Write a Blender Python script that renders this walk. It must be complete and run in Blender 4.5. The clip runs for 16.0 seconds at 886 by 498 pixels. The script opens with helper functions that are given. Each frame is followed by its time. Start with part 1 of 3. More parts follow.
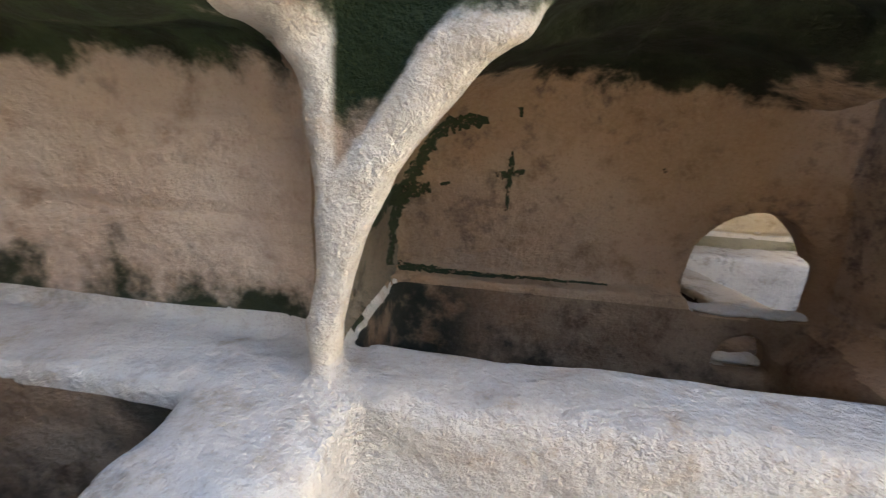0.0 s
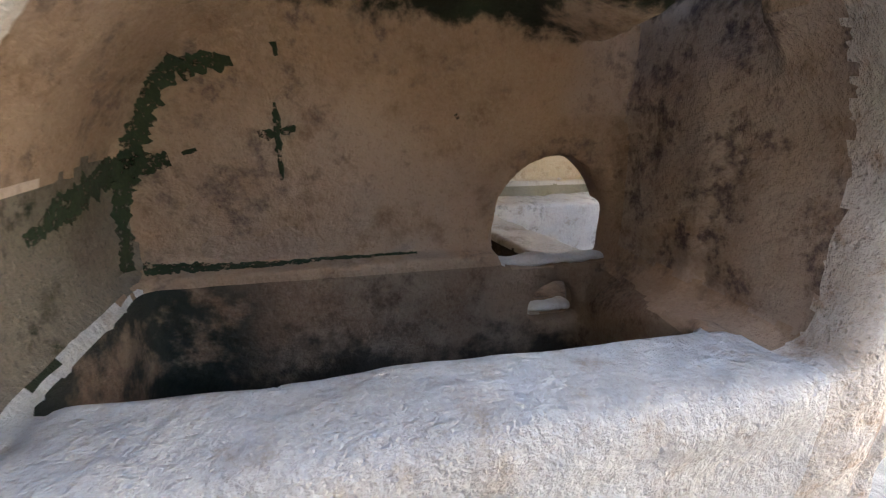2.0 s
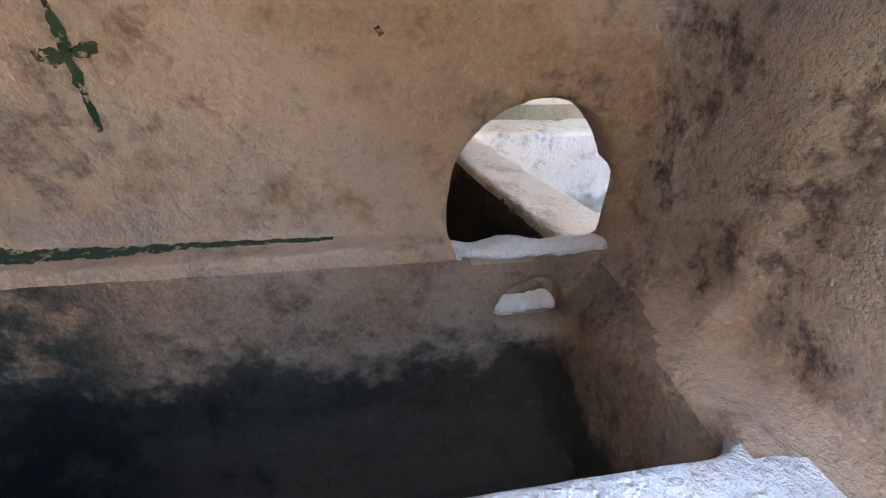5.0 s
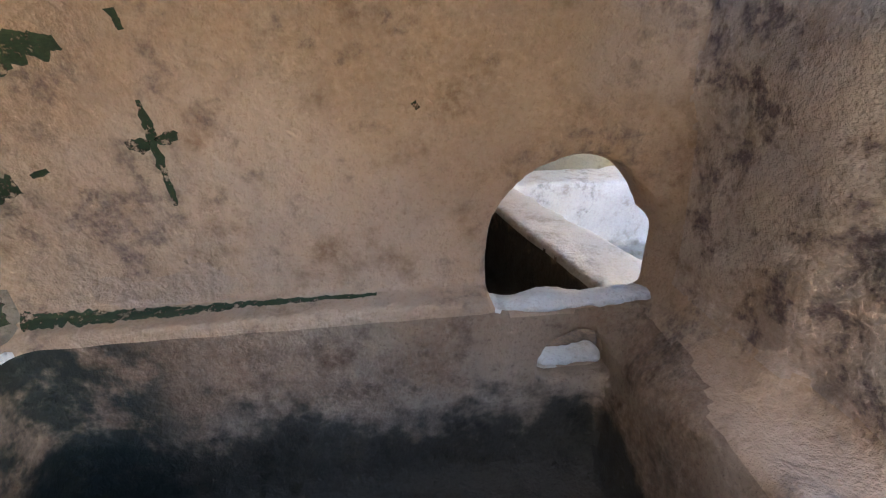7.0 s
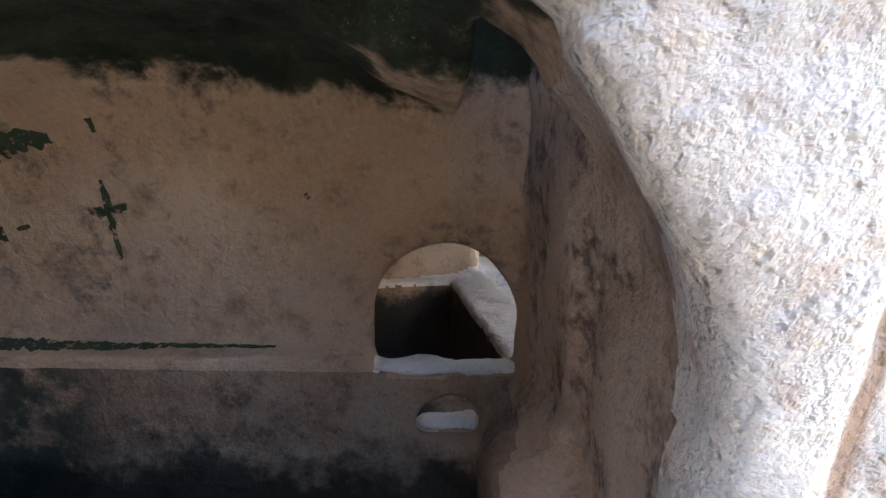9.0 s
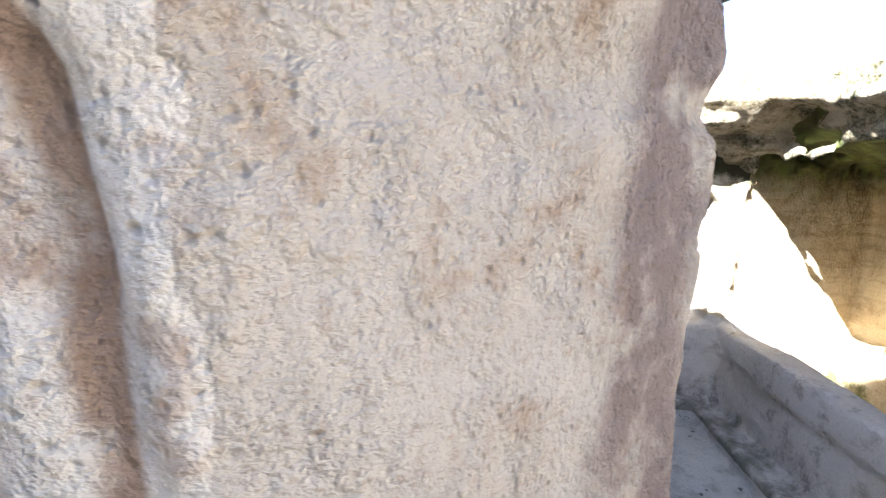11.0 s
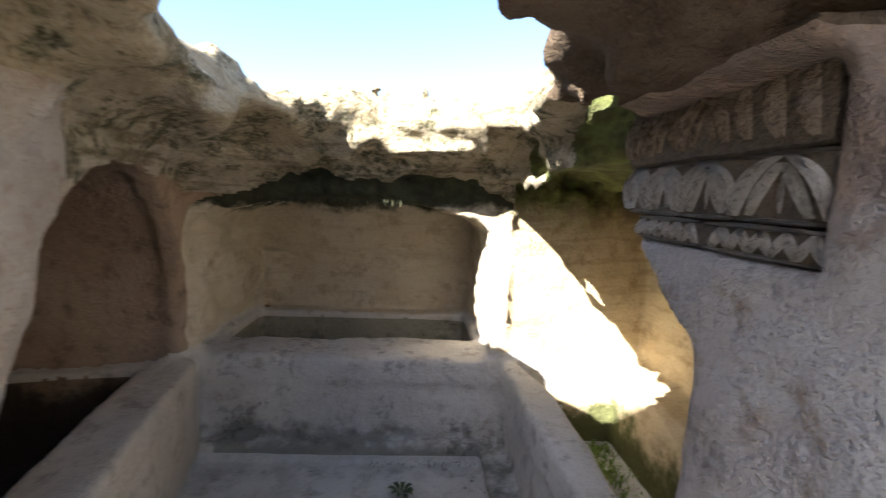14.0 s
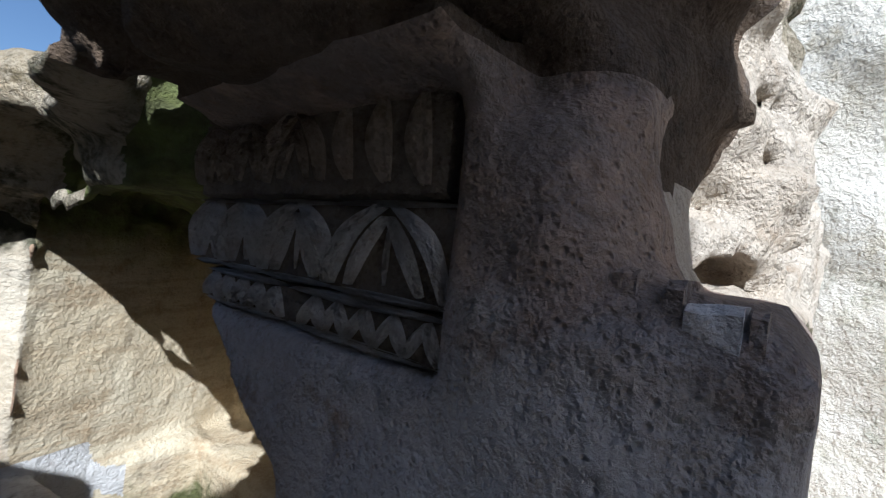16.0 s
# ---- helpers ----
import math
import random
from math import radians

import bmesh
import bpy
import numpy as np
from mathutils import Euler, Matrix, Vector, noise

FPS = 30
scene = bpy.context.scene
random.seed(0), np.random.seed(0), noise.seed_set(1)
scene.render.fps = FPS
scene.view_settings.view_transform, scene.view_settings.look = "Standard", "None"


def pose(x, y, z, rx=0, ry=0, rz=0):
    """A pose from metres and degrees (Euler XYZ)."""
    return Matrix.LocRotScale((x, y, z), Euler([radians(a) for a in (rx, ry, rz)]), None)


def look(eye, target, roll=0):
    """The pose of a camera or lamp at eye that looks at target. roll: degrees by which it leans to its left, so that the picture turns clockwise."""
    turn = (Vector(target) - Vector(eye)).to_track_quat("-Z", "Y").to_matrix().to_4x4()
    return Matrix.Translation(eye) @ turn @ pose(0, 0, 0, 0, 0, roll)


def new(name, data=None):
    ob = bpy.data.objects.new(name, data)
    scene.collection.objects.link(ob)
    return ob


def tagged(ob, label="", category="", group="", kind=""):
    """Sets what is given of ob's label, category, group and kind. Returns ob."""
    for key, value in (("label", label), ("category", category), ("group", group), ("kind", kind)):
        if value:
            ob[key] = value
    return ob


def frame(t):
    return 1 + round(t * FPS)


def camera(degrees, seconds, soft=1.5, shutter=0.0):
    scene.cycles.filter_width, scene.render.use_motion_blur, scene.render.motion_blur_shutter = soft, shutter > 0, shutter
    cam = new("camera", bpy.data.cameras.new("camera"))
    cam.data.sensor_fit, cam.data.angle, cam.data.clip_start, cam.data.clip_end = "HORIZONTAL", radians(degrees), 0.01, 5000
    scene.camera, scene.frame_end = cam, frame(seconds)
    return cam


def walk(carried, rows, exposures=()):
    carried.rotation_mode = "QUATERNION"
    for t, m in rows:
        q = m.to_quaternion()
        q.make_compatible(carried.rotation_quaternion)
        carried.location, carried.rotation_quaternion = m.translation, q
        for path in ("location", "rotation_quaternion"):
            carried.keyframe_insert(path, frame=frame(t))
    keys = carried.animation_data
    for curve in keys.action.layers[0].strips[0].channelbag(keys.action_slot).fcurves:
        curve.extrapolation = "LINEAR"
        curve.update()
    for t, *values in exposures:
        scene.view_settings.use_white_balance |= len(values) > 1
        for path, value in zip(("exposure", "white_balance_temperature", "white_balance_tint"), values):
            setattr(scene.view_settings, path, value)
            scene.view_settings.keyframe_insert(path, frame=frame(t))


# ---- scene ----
cam = camera(90.6, 16.0, soft=1.2, shutter=0.25)
PATH = [
    (0, (0.662, 0.188, 1.557), (0.425, 2.098, 1.015), 3.1),
    (0.5, (0.617, 0.229, 1.551), (0.854, 2.141, 1.012), 4.5),
    (1, (0.635, 0.275, 1.55), (1.044, 2.154, 0.999), 2.7),
    (1.5, (0.711, 0.353, 1.524), (1.15, 2.215, 0.939), 1.0),
    (2, (0.866, 0.486, 1.488), (1.319, 2.324, 0.843), 0.9),
    (2.5, (0.968, 0.592, 1.486), (1.391, 2.402, 0.748), 0.9),
    (3, (1.043, 0.732, 1.461), (1.462, 2.531, 0.694), 1.3),
    (3.2, (1.068, 0.799, 1.459), (1.485, 2.577, 0.645), 1.6),
    (5.3, (1.24, 0.990, 1.523), (1.548, 2.673, 0.487), 2.4),
    (5.5, (1.25, 0.990, 1.521), (1.443, 2.704, 0.509), 0.9),
    (6, (1.272, 0.985, 1.508), (1.33, 2.728, 0.53), -1.3),
    (6.5, (1.256, 0.984, 1.524), (1.348, 2.784, 0.658), -2.5),
    (7, (1.242, 0.96, 1.55), (1.39, 2.771, 0.715), -2.2),
    (7.5, (1.319, 0.89, 1.548), (1.44, 2.747, 0.814), -3.6),
    (8, (1.431, 0.805, 1.575), (1.452, 2.669, 0.851), -3.1),
    (8.5, (1.615, 0.73, 1.553), (1.477, 2.634, 0.955), -1.2),
    (9, (1.651, 0.717, 1.61), (1.683, 2.654, 1.112), 1.1),
    (9.5, (1.828, 0.774, 1.626), (1.768, 2.713, 1.141), 3.2),
    (10, (2.006, 0.816, 1.613), (1.843, 2.761, 1.174), 1.9),
    (10.2, (2.06, 0.822, 1.608), (1.901, 2.772, 1.194), 1.8),
    (12.5, (2.836, 0.848, 1.686), (2.491, 2.786, 1.33), 4.2),
    (13, (3.033, 0.959, 1.686), (2.677, 2.902, 1.371), 1.8),
    (13.5, (3.215, 1.053, 1.689), (2.887, 3.005, 1.404), 1.4),
    (14, (3.35, 1.154, 1.698), (3.454, 3.137, 1.455), 2.3),
    (14.5, (3.436, 1.281, 1.698), (4.12, 3.152, 1.517), 5.7),
    (15, (3.507, 1.395, 1.725), (4.674, 3.017, 1.629), 6.2),
    (15.5, (3.543, 1.452, 1.73), (4.959, 2.865, 1.702), 6.2),
    (16, (3.587, 1.486, 1.736), (5.135, 2.752, 1.765), 6.4),
]
EXPOSE = [(0.0, 4.45, 6750, 10), (1.5, 4.5, 6400, 10), (3.2, 4.8, 6150, 10), (5.3, 5.85, 5900, 10), (7.5, 5.8, 5850, 10), (9.0, 4.6, 5650, 10), (10.2, 4.0, 5500, 10), (11.5, 3.2, 5800, 10), (12.3, 2.9, 5850, 10),
          (13.0, 3.0, 6150, 10), (14.2, 2.85, 6150, 10), (14.6, 2.25, 6050, 10), (15.2, 1.05, 5350, 10), (16.0, 0.8, 5200, 10)]
walk(cam, [(t, look(eye, target, roll)) for t, eye, target, roll in PATH], EXPOSE)

# ---- world and sun ----
SUN_TO = Vector((0.64, 0.76, -0.75)).normalized()
world = bpy.data.worlds.new("sky")
scene.world = world
world.use_nodes = True
wn = world.node_tree
sky = wn.nodes.new("ShaderNodeTexSky")
sky.sky_type = "NISHITA"
sky.sun_disc = False
sky.sun_elevation = math.asin(-SUN_TO.z)
sky.sun_rotation = math.atan2(-SUN_TO.x, -SUN_TO.y)
wn.links.new(sky.outputs[0], wn.nodes["Background"].inputs[0])
wn.nodes["Background"].inputs[1].default_value = 0.06
sun_data = bpy.data.lights.new("sun", "SUN")
sun_data.energy, sun_data.angle, sun_data.color = 5.0, radians(0.53), (1.0, 0.94, 0.84)
sun = new("sun", sun_data)
sun.matrix_world = look((0, 0, 9), Vector((0, 0, 9)) + SUN_TO)


# ---- materials ----
def rock_material(name, base, light, dark, moss=0.0, moss_from=9.0, moss_to=9.5, stain=0.35, stain_colour=(0.10, 0.085, 0.075),
                  bump=0.35, coarse=7.0, layers=0.0, moss_colour=(0.022, 0.032, 0.010), low_moss=0.0, low_z=0.0, pits=0.0, band=None, band_wave=0.35, stain_lo=0.53, field=None):
    """Cut limestone: two tones, grain, blotchy stains and algae that grows on the damp part between two heights."""
    m = bpy.data.materials.new(name)
    m.use_nodes = True
    t = m.node_tree
    bsdf = t.nodes["Principled BSDF"]
    bsdf.inputs["Roughness"].default_value = 0.93
    bsdf.inputs["Specular IOR Level"].default_value = 0.2
    geo = t.nodes.new("ShaderNodeNewGeometry")
    pos = geo.outputs["Position"]

    def tex(scale, detail=5.0, rough=0.6, squash=1.0):
        n = t.nodes.new("ShaderNodeTexNoise")
        n.inputs["Scale"].default_value, n.inputs["Detail"].default_value, n.inputs["Roughness"].default_value = scale, detail, rough
        if squash != 1.0:
            mp = t.nodes.new("ShaderNodeMapping")
            mp.inputs["Scale"].default_value = (1, 1, squash)
            t.links.new(pos, mp.inputs[0])
            t.links.new(mp.outputs[0], n.inputs["Vector"])
        else:
            t.links.new(pos, n.inputs["Vector"])
        return n.outputs[0]

    def span(v, lo, hi, a=0.0, b=1.0):
        r = t.nodes.new("ShaderNodeMapRange")
        r.interpolation_type = "SMOOTHSTEP"
        for i, x in enumerate((lo, hi, a, b)):
            r.inputs[i + 1].default_value = x
        t.links.new(v, r.inputs[0])
        return r.outputs[0]

    def calc(op, a, b):
        n = t.nodes.new("ShaderNodeMath")
        n.operation = op
        for i, v in enumerate((a, b)):
            if isinstance(v, (int, float)):
                n.inputs[i].default_value = v
            else:
                t.links.new(v, n.inputs[i])
        return n.outputs[0]

    def mix(f, a, b):
        n = t.nodes.new("ShaderNodeMix")
        n.data_type = "RGBA"
        t.links.new(f, n.inputs[0])
        for i, v in ((6, a), (7, b)):
            if isinstance(v, tuple):
                n.inputs[i].default_value = (*v, 1)
            else:
                t.links.new(v, n.inputs[i])
        return n.outputs[2]

    big, mid, grain = tex(1.6), tex(coarse), tex(60, 6.0, 0.7)
    col = mix(span(big, 0.38, 0.62), base, light)
    col = mix(span(mid, 0.52, 0.72), col, dark)
    if layers:
        lay = tex(2.2, 3.0, 0.5, 9.0)
        col = mix(calc("MULTIPLY", span(lay, 0.5, 0.66), layers), col, dark)
    blot = calc("MULTIPLY", span(tex(4.2, 7.0, 0.68), stain_lo, stain_lo + 0.10), calc("MULTIPLY", span(tex(22, 5.0), 0.40, 0.58), stain))
    col = mix(blot, col, stain_colour)
    col = mix(calc("MULTIPLY", span(grain, 0.38, 0.66), 0.5), col, light)
    col = mix(calc("MULTIPLY", span(tex(85, 6.0, 0.75), 0.52, 0.66), 0.45), col, dark)
    sep = t.nodes.new("ShaderNodeSeparateXYZ")
    t.links.new(pos, sep.inputs[0])
    if moss:
        up = calc("ADD", sep.outputs[2], calc("MULTIPLY", calc("SUBTRACT", tex(5.0, 7.0, 0.65), 0.5), 0.35))
        green = mix(span(tex(9.0), 0.4, 0.65), moss_colour, tuple(c * 2.6 for c in moss_colour))
        col = mix(calc("MULTIPLY", span(up, moss_from, moss_to), moss), col, green)
    if band:
        bx, by, at_c, half_w, strength = band
        run = calc("ADD", calc("MULTIPLY", sep.outputs[0], bx), calc("MULTIPLY", sep.outputs[1], by))
        run = calc("ABSOLUTE", calc("ADD", calc("SUBTRACT", run, at_c), calc("MULTIPLY", calc("SUBTRACT", tex(3.0, 6.0, 0.6), 0.5), band_wave)), 0.0)
        col = mix(calc("MULTIPLY", span(run, half_w, half_w * 0.4), calc("MULTIPLY", span(tex(6.0), 0.32, 0.5), strength)), col, stain_colour)
    if field:
        fx, fz, slope, fcol = field
        wob = calc("MULTIPLY", calc("SUBTRACT", tex(14.0, 5.0, 0.6), 0.5), 0.05)
        lean = calc("ADD", calc("SUBTRACT", sep.outputs[0], calc("MULTIPLY", calc("SUBTRACT", sep.outputs[2], fz), slope)), wob)
        inside_field = calc("MULTIPLY", span(lean, fx + 0.008, fx - 0.012), span(sep.outputs[0], fx - 0.012, fx + 0.010))
        col = mix(inside_field, col, mix(span(calc("ADD", sep.outputs[2], calc("MULTIPLY", wob, 3.0)), fz + 0.08, fz + 0.15), fcol, moss_colour))
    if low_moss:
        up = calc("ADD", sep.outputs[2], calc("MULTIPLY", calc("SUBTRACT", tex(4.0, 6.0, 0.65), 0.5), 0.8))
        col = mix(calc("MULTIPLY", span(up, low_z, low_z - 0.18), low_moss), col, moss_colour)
    t.links.new(col, bsdf.inputs["Base Color"])
    rel = calc("ADD", calc("ADD", calc("MULTIPLY", tex(13, 5.0, 0.6), 0.9), calc("MULTIPLY", tex(46, 5.0, 0.65), 0.45)), calc("MULTIPLY", tex(150, 3.0, 0.7), 0.15))
    if pits:
        vo = t.nodes.new("ShaderNodeTexVoronoi")
        vo.inputs["Scale"].default_value = pits
        t.links.new(pos, vo.inputs["Vector"])
        deep = calc("MULTIPLY", span(vo.outputs["Distance"], 0.0, 0.38), span(tex(9.0), 0.42, 0.55))
        rel = calc("ADD", rel, calc("MULTIPLY", deep, 0.22))
        col = mix(calc("MULTIPLY", calc("SUBTRACT", 1.0, span(vo.outputs["Distance"], 0.05, 0.30)), calc("MULTIPLY", span(tex(9.0), 0.44, 0.58), 0.22)), col, dark)
        t.links.new(col, bsdf.inputs["Base Color"])
    b = t.nodes.new("ShaderNodeBump")
    b.inputs["Strength"].default_value, b.inputs["Distance"].default_value = 1.0, 0.07 * bump
    t.links.new(rel, b.inputs["Height"])
    t.links.new(b.outputs[0], bsdf.inputs["Normal"])
    return m


def plain(name, colour, rough=0.8, vary=0.3, scale=30.0):
    m = bpy.data.materials.new(name)
    m.use_nodes = True
    t = m.node_tree
    bsdf = t.nodes["Principled BSDF"]
    bsdf.inputs["Roughness"].default_value = rough
    n = t.nodes.new("ShaderNodeTexNoise")
    n.inputs["Scale"].default_value = scale
    mx = t.nodes.new("ShaderNodeMix")
    mx.data_type = "RGBA"
    mx.inputs[6].default_value = (*[c * (1 - vary) for c in colour], 1)
    mx.inputs[7].default_value = (*[min(1, c * (1 + vary)) for c in colour], 1)
    t.links.new(n.outputs[0], mx.inputs[0])
    t.links.new(mx.outputs[2], bsdf.inputs["Base Color"])
    return m


TAN, PALE, BROWN, GREY = (0.46, 0.36, 0.26), (0.58, 0.50, 0.41), (0.33, 0.235, 0.16), (0.47, 0.44, 0.41)
MATS = {
    "wall_north": rock_material("tomb_wall_stone", (0.29, 0.19, 0.12), (0.36, 0.255, 0.175), (0.20, 0.125, 0.075), moss=0.97, moss_from=1.70, moss_to=1.76, stain=0.75, stain_colour=(0.11, 0.075, 0.06), stain_lo=0.51, moss_colour=(0.006, 0.009, 0.004)),
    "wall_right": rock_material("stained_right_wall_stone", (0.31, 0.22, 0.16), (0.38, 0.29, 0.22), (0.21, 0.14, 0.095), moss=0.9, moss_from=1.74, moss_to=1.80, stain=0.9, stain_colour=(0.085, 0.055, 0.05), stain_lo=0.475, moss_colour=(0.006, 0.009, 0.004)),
    "wall_front": rock_material("pale_facade_stone", (0.52, 0.44, 0.36), (0.64, 0.58, 0.51), (0.40, 0.28, 0.20), stain=0.2, stain_colour=(0.27, 0.17, 0.11), bump=0.5, coarse=14.0, pits=58, band=(1.0, 0.0, 2.055, 0.025, 0.9), band_wave=0.05),
    "wall_side": rock_material("grooved_wall_stone", (0.46, 0.34, 0.26), (0.56, 0.45, 0.36), (0.36, 0.25, 0.18), stain=0.4, moss=0.97, moss_from=1.63, moss_to=1.70, moss_colour=(0.012, 0.02, 0.007), low_moss=0.97, low_z=1.16, layers=0.4),
    "pier": rock_material("mossy_pier_stone", (0.52, 0.46, 0.38), (0.62, 0.57, 0.50), (0.42, 0.32, 0.24), stain=0.3, bump=0.7, moss=0.95, moss_from=1.74, moss_to=1.80, moss_colour=(0.012, 0.02, 0.006), field=(0.315, 1.45, 0.72, (0.34, 0.25, 0.18))),
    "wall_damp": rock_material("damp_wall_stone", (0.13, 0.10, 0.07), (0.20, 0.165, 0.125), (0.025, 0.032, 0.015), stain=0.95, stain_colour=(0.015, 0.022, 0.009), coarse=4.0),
    # damp and moss, with the shade inside the pits added to the colour
    "basin": rock_material("damp_shaded_basin_stone", (0.17, 0.105, 0.065), (0.25, 0.18, 0.125), (0.09, 0.055, 0.035), stain=0.5, stain_colour=(0.02, 0.025, 0.02), low_moss=0.85, low_z=0.66, moss_colour=(0.008, 0.010, 0.008), band=(1.0, 0.0, 0.2, 0.5, 0.95)),
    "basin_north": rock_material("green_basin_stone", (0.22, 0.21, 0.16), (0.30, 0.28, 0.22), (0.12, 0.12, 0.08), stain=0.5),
    "tomb_front": rock_material("tomb_rim_stone", (0.56, 0.51, 0.46), (0.68, 0.65, 0.62), (0.46, 0.37, 0.29), stain=0.15, bump=1.0),
    "tomb_side": rock_material("mossy_rim_stone", (0.48, 0.44, 0.40), (0.58, 0.55, 0.51), (0.36, 0.30, 0.24), stain=0.3, bump=0.5),
    "tomb_west": rock_material("west_trough_stone", (0.44, 0.39, 0.33), (0.52, 0.47, 0.41), (0.30, 0.25, 0.20), stain=0.4),
    "tomb_north": rock_material("north_trough_stone", (0.46, 0.43, 0.39), (0.58, 0.55, 0.51), (0.32, 0.27, 0.23), stain=0.7, low_moss=0.6, low_z=0.26),
    "low_wall": rock_material("low_wall_stone", (0.46, 0.44, 0.41), (0.58, 0.56, 0.53), (0.28, 0.24, 0.21), stain=0.5, low_moss=0.7, low_z=0.2),
    "pillar_west": rock_material("west_pillar_stone", (0.35, 0.285, 0.225), (0.46, 0.41, 0.355), (0.29, 0.19, 0.12), stain=0.3, stain_colour=(0.17, 0.125, 0.115), bump=0.6, coarse=9.0, pits=58, band=(0.70, 0.71, 2.79, 0.15, 0.85)),
    "pillar_east": rock_material("east_pillar_stone", (0.46, 0.41, 0.37), (0.58, 0.55, 0.53), (0.33, 0.25, 0.19), stain=0.5, bump=0.6, coarse=10.0, pits=75, moss=0.75, moss_from=1.60, moss_to=1.74, moss_colour=(0.15, 0.095, 0.06)),
    "ceiling": rock_material("roof_stone", (0.40, 0.32, 0.20), (0.52, 0.45, 0.34), (0.13, 0.10, 0.05), stain=0.95, stain_colour=(0.040, 0.045, 0.014), layers=0.9, bump=1.0, stain_lo=0.46),
    "wall_inner": rock_material("north_recess_stone", (0.50, 0.42, 0.30), (0.60, 0.53, 0.41), (0.38, 0.29, 0.19), moss=0.97, moss_from=1.53, moss_to=1.62, moss_colour=(0.014, 0.016, 0.007), stain=0.25, layers=0.3),
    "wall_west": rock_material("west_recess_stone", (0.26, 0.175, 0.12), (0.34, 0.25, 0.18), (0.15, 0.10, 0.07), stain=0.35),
    "wall_east": rock_material("east_recess_stone", (0.52, 0.42, 0.27), (0.60, 0.52, 0.37), (0.36, 0.26, 0.15), moss=0.9, moss_from=1.45, moss_to=1.75, stain=0.3, layers=0.6, low_moss=0.9, low_z=0.42, moss_colour=(0.05, 0.065, 0.014)),
    # much darker than the roof: shade under the overhang put into the colour
    "lintel": rock_material("shade_brown_lintel_stone", (0.11, 0.077, 0.05), (0.16, 0.115, 0.08), (0.06, 0.042, 0.027), stain=0.6, layers=0.4, bump=0.8),
    "cliff_end": rock_material("eroded_sunlit_stone", (0.56, 0.47, 0.36), (0.66, 0.58, 0.47), (0.40, 0.30, 0.20), stain=0.3, layers=0.3, bump=0.9),
    "floor": rock_material("chamber_floor_stone", (0.45, 0.44, 0.42), (0.56, 0.55, 0.53), (0.30, 0.28, 0.25), stain=0.35, bump=0.5, low_moss=0.25, low_z=0.05),
}


# ---- solid rock: a field of cut blocks and hollows, meshed on a 2 cm lattice ----
CELL = 0.021
LO = np.array((-1.45, -1.3, -0.25))
HI = np.array((5.95, 5.45, 2.75))
NX, NY, NZ = [int(v) for v in np.ceil((HI - LO) / CELL)]
X = (LO[0] + CELL * np.arange(NX, dtype=np.float32)).reshape(-1, 1, 1)
Y = (LO[1] + CELL * np.arange(NY, dtype=np.float32)).reshape(1, -1, 1)
Z = (LO[2] + CELL * np.arange(NZ, dtype=np.float32)).reshape(1, 1, -1)


def smax(a, b, k=0.03):
    h = np.maximum(k - np.abs(a - b), 0) / k
    return np.maximum(a, b) + h * h * k * 0.25


def smin(a, b, k=0.03):
    return -smax(-a, -b, k)


def slab(v, lo, hi):
    return np.maximum(lo - v, v - hi)


def box(x0, x1, y0, y1, z0, z1, k=0.04):
    return smax(smax(slab(X, x0, x1), slab(Y, y0, y1), k), slab(Z, z0, z1), k)


def prism(corners, z0, z1, k=0.05):
    """An upright block over a convex plan given counter-clockwise."""
    d = slab(Z, z0, z1)
    for (ax, ay), (bx, by) in zip(corners, corners[1:] + corners[:1]):
        n = math.hypot(bx - ax, by - ay)
        d = smax(d, (X - ax) * ((by - ay) / n) - (Y - ay) * ((bx - ax) / n), k)
    return d


def vault(s, mid, half, z0, rise):
    """A round-headed profile along s: straight jambs below z0, an elliptic head above."""
    rise_least = float(np.min(rise))
    top = (np.sqrt(((s - mid) / half) ** 2 + (np.maximum(Z - z0, 0) / rise) ** 2) - 1) * min(float(np.min(half)), rise_least)
    return top


def lattice_noise(p, size, seed):
    """Smooth value noise of p (n, 3), -1 to 1."""
    g = np.random.RandomState(seed).uniform(-1, 1, (64, 64, 64)).astype(np.float32)
    q = p / size + 500
    i = np.floor(q).astype(np.int32)
    f = q - i
    f = f * f * (3 - 2 * f)
    i &= 63
    j = (i + 1) & 63
    out = 0
    for cx in (0, 1):
        wx = f[:, 0] if cx else 1 - f[:, 0]
        ix = j[:, 0] if cx else i[:, 0]
        for cy in (0, 1):
            wy = f[:, 1] if cy else 1 - f[:, 1]
            iy = j[:, 1] if cy else i[:, 1]
            for cz in (0, 1):
                wz = f[:, 2] if cz else 1 - f[:, 2]
                iz = j[:, 2] if cz else i[:, 2]
                out = out + wx * wy * wz * g[ix, iy, iz]
    return out


# the west tomb's own axes: along its rim (S), into the rock (U)
BX, BY, BV = 2.335, 2.26, (-0.205, 0.979)
S = (X - BX) * BV[0] + (Y - BY) * BV[1]
U = -(X - BX) * BV[1] + (Y - BY) * BV[0]

# masses
rock = box(-1.6, 0.4, 1.30, 5.6, -1, 2.22)
rock = smin(rock, box(0.24, 2.14, 1.06, 5.6, -1, 2.22, 0.06), 0.20)
rock = smin(rock, prism([(1.9, 1.08), (2.14, 1.06), (2.69, 1.58), (2.69, 5.6), (1.9, 5.6)], -1, 2.22, 0.10), 0.06)
rock = smin(rock, box(2.5, 6.1, 1.47, 5.6, -1, 2.18, 0.12), 0.03)
rock = smin(rock, box(-1.6, 0.32, 0.95, 1.5, 1.74, 2.22, 0.15), 0.15)
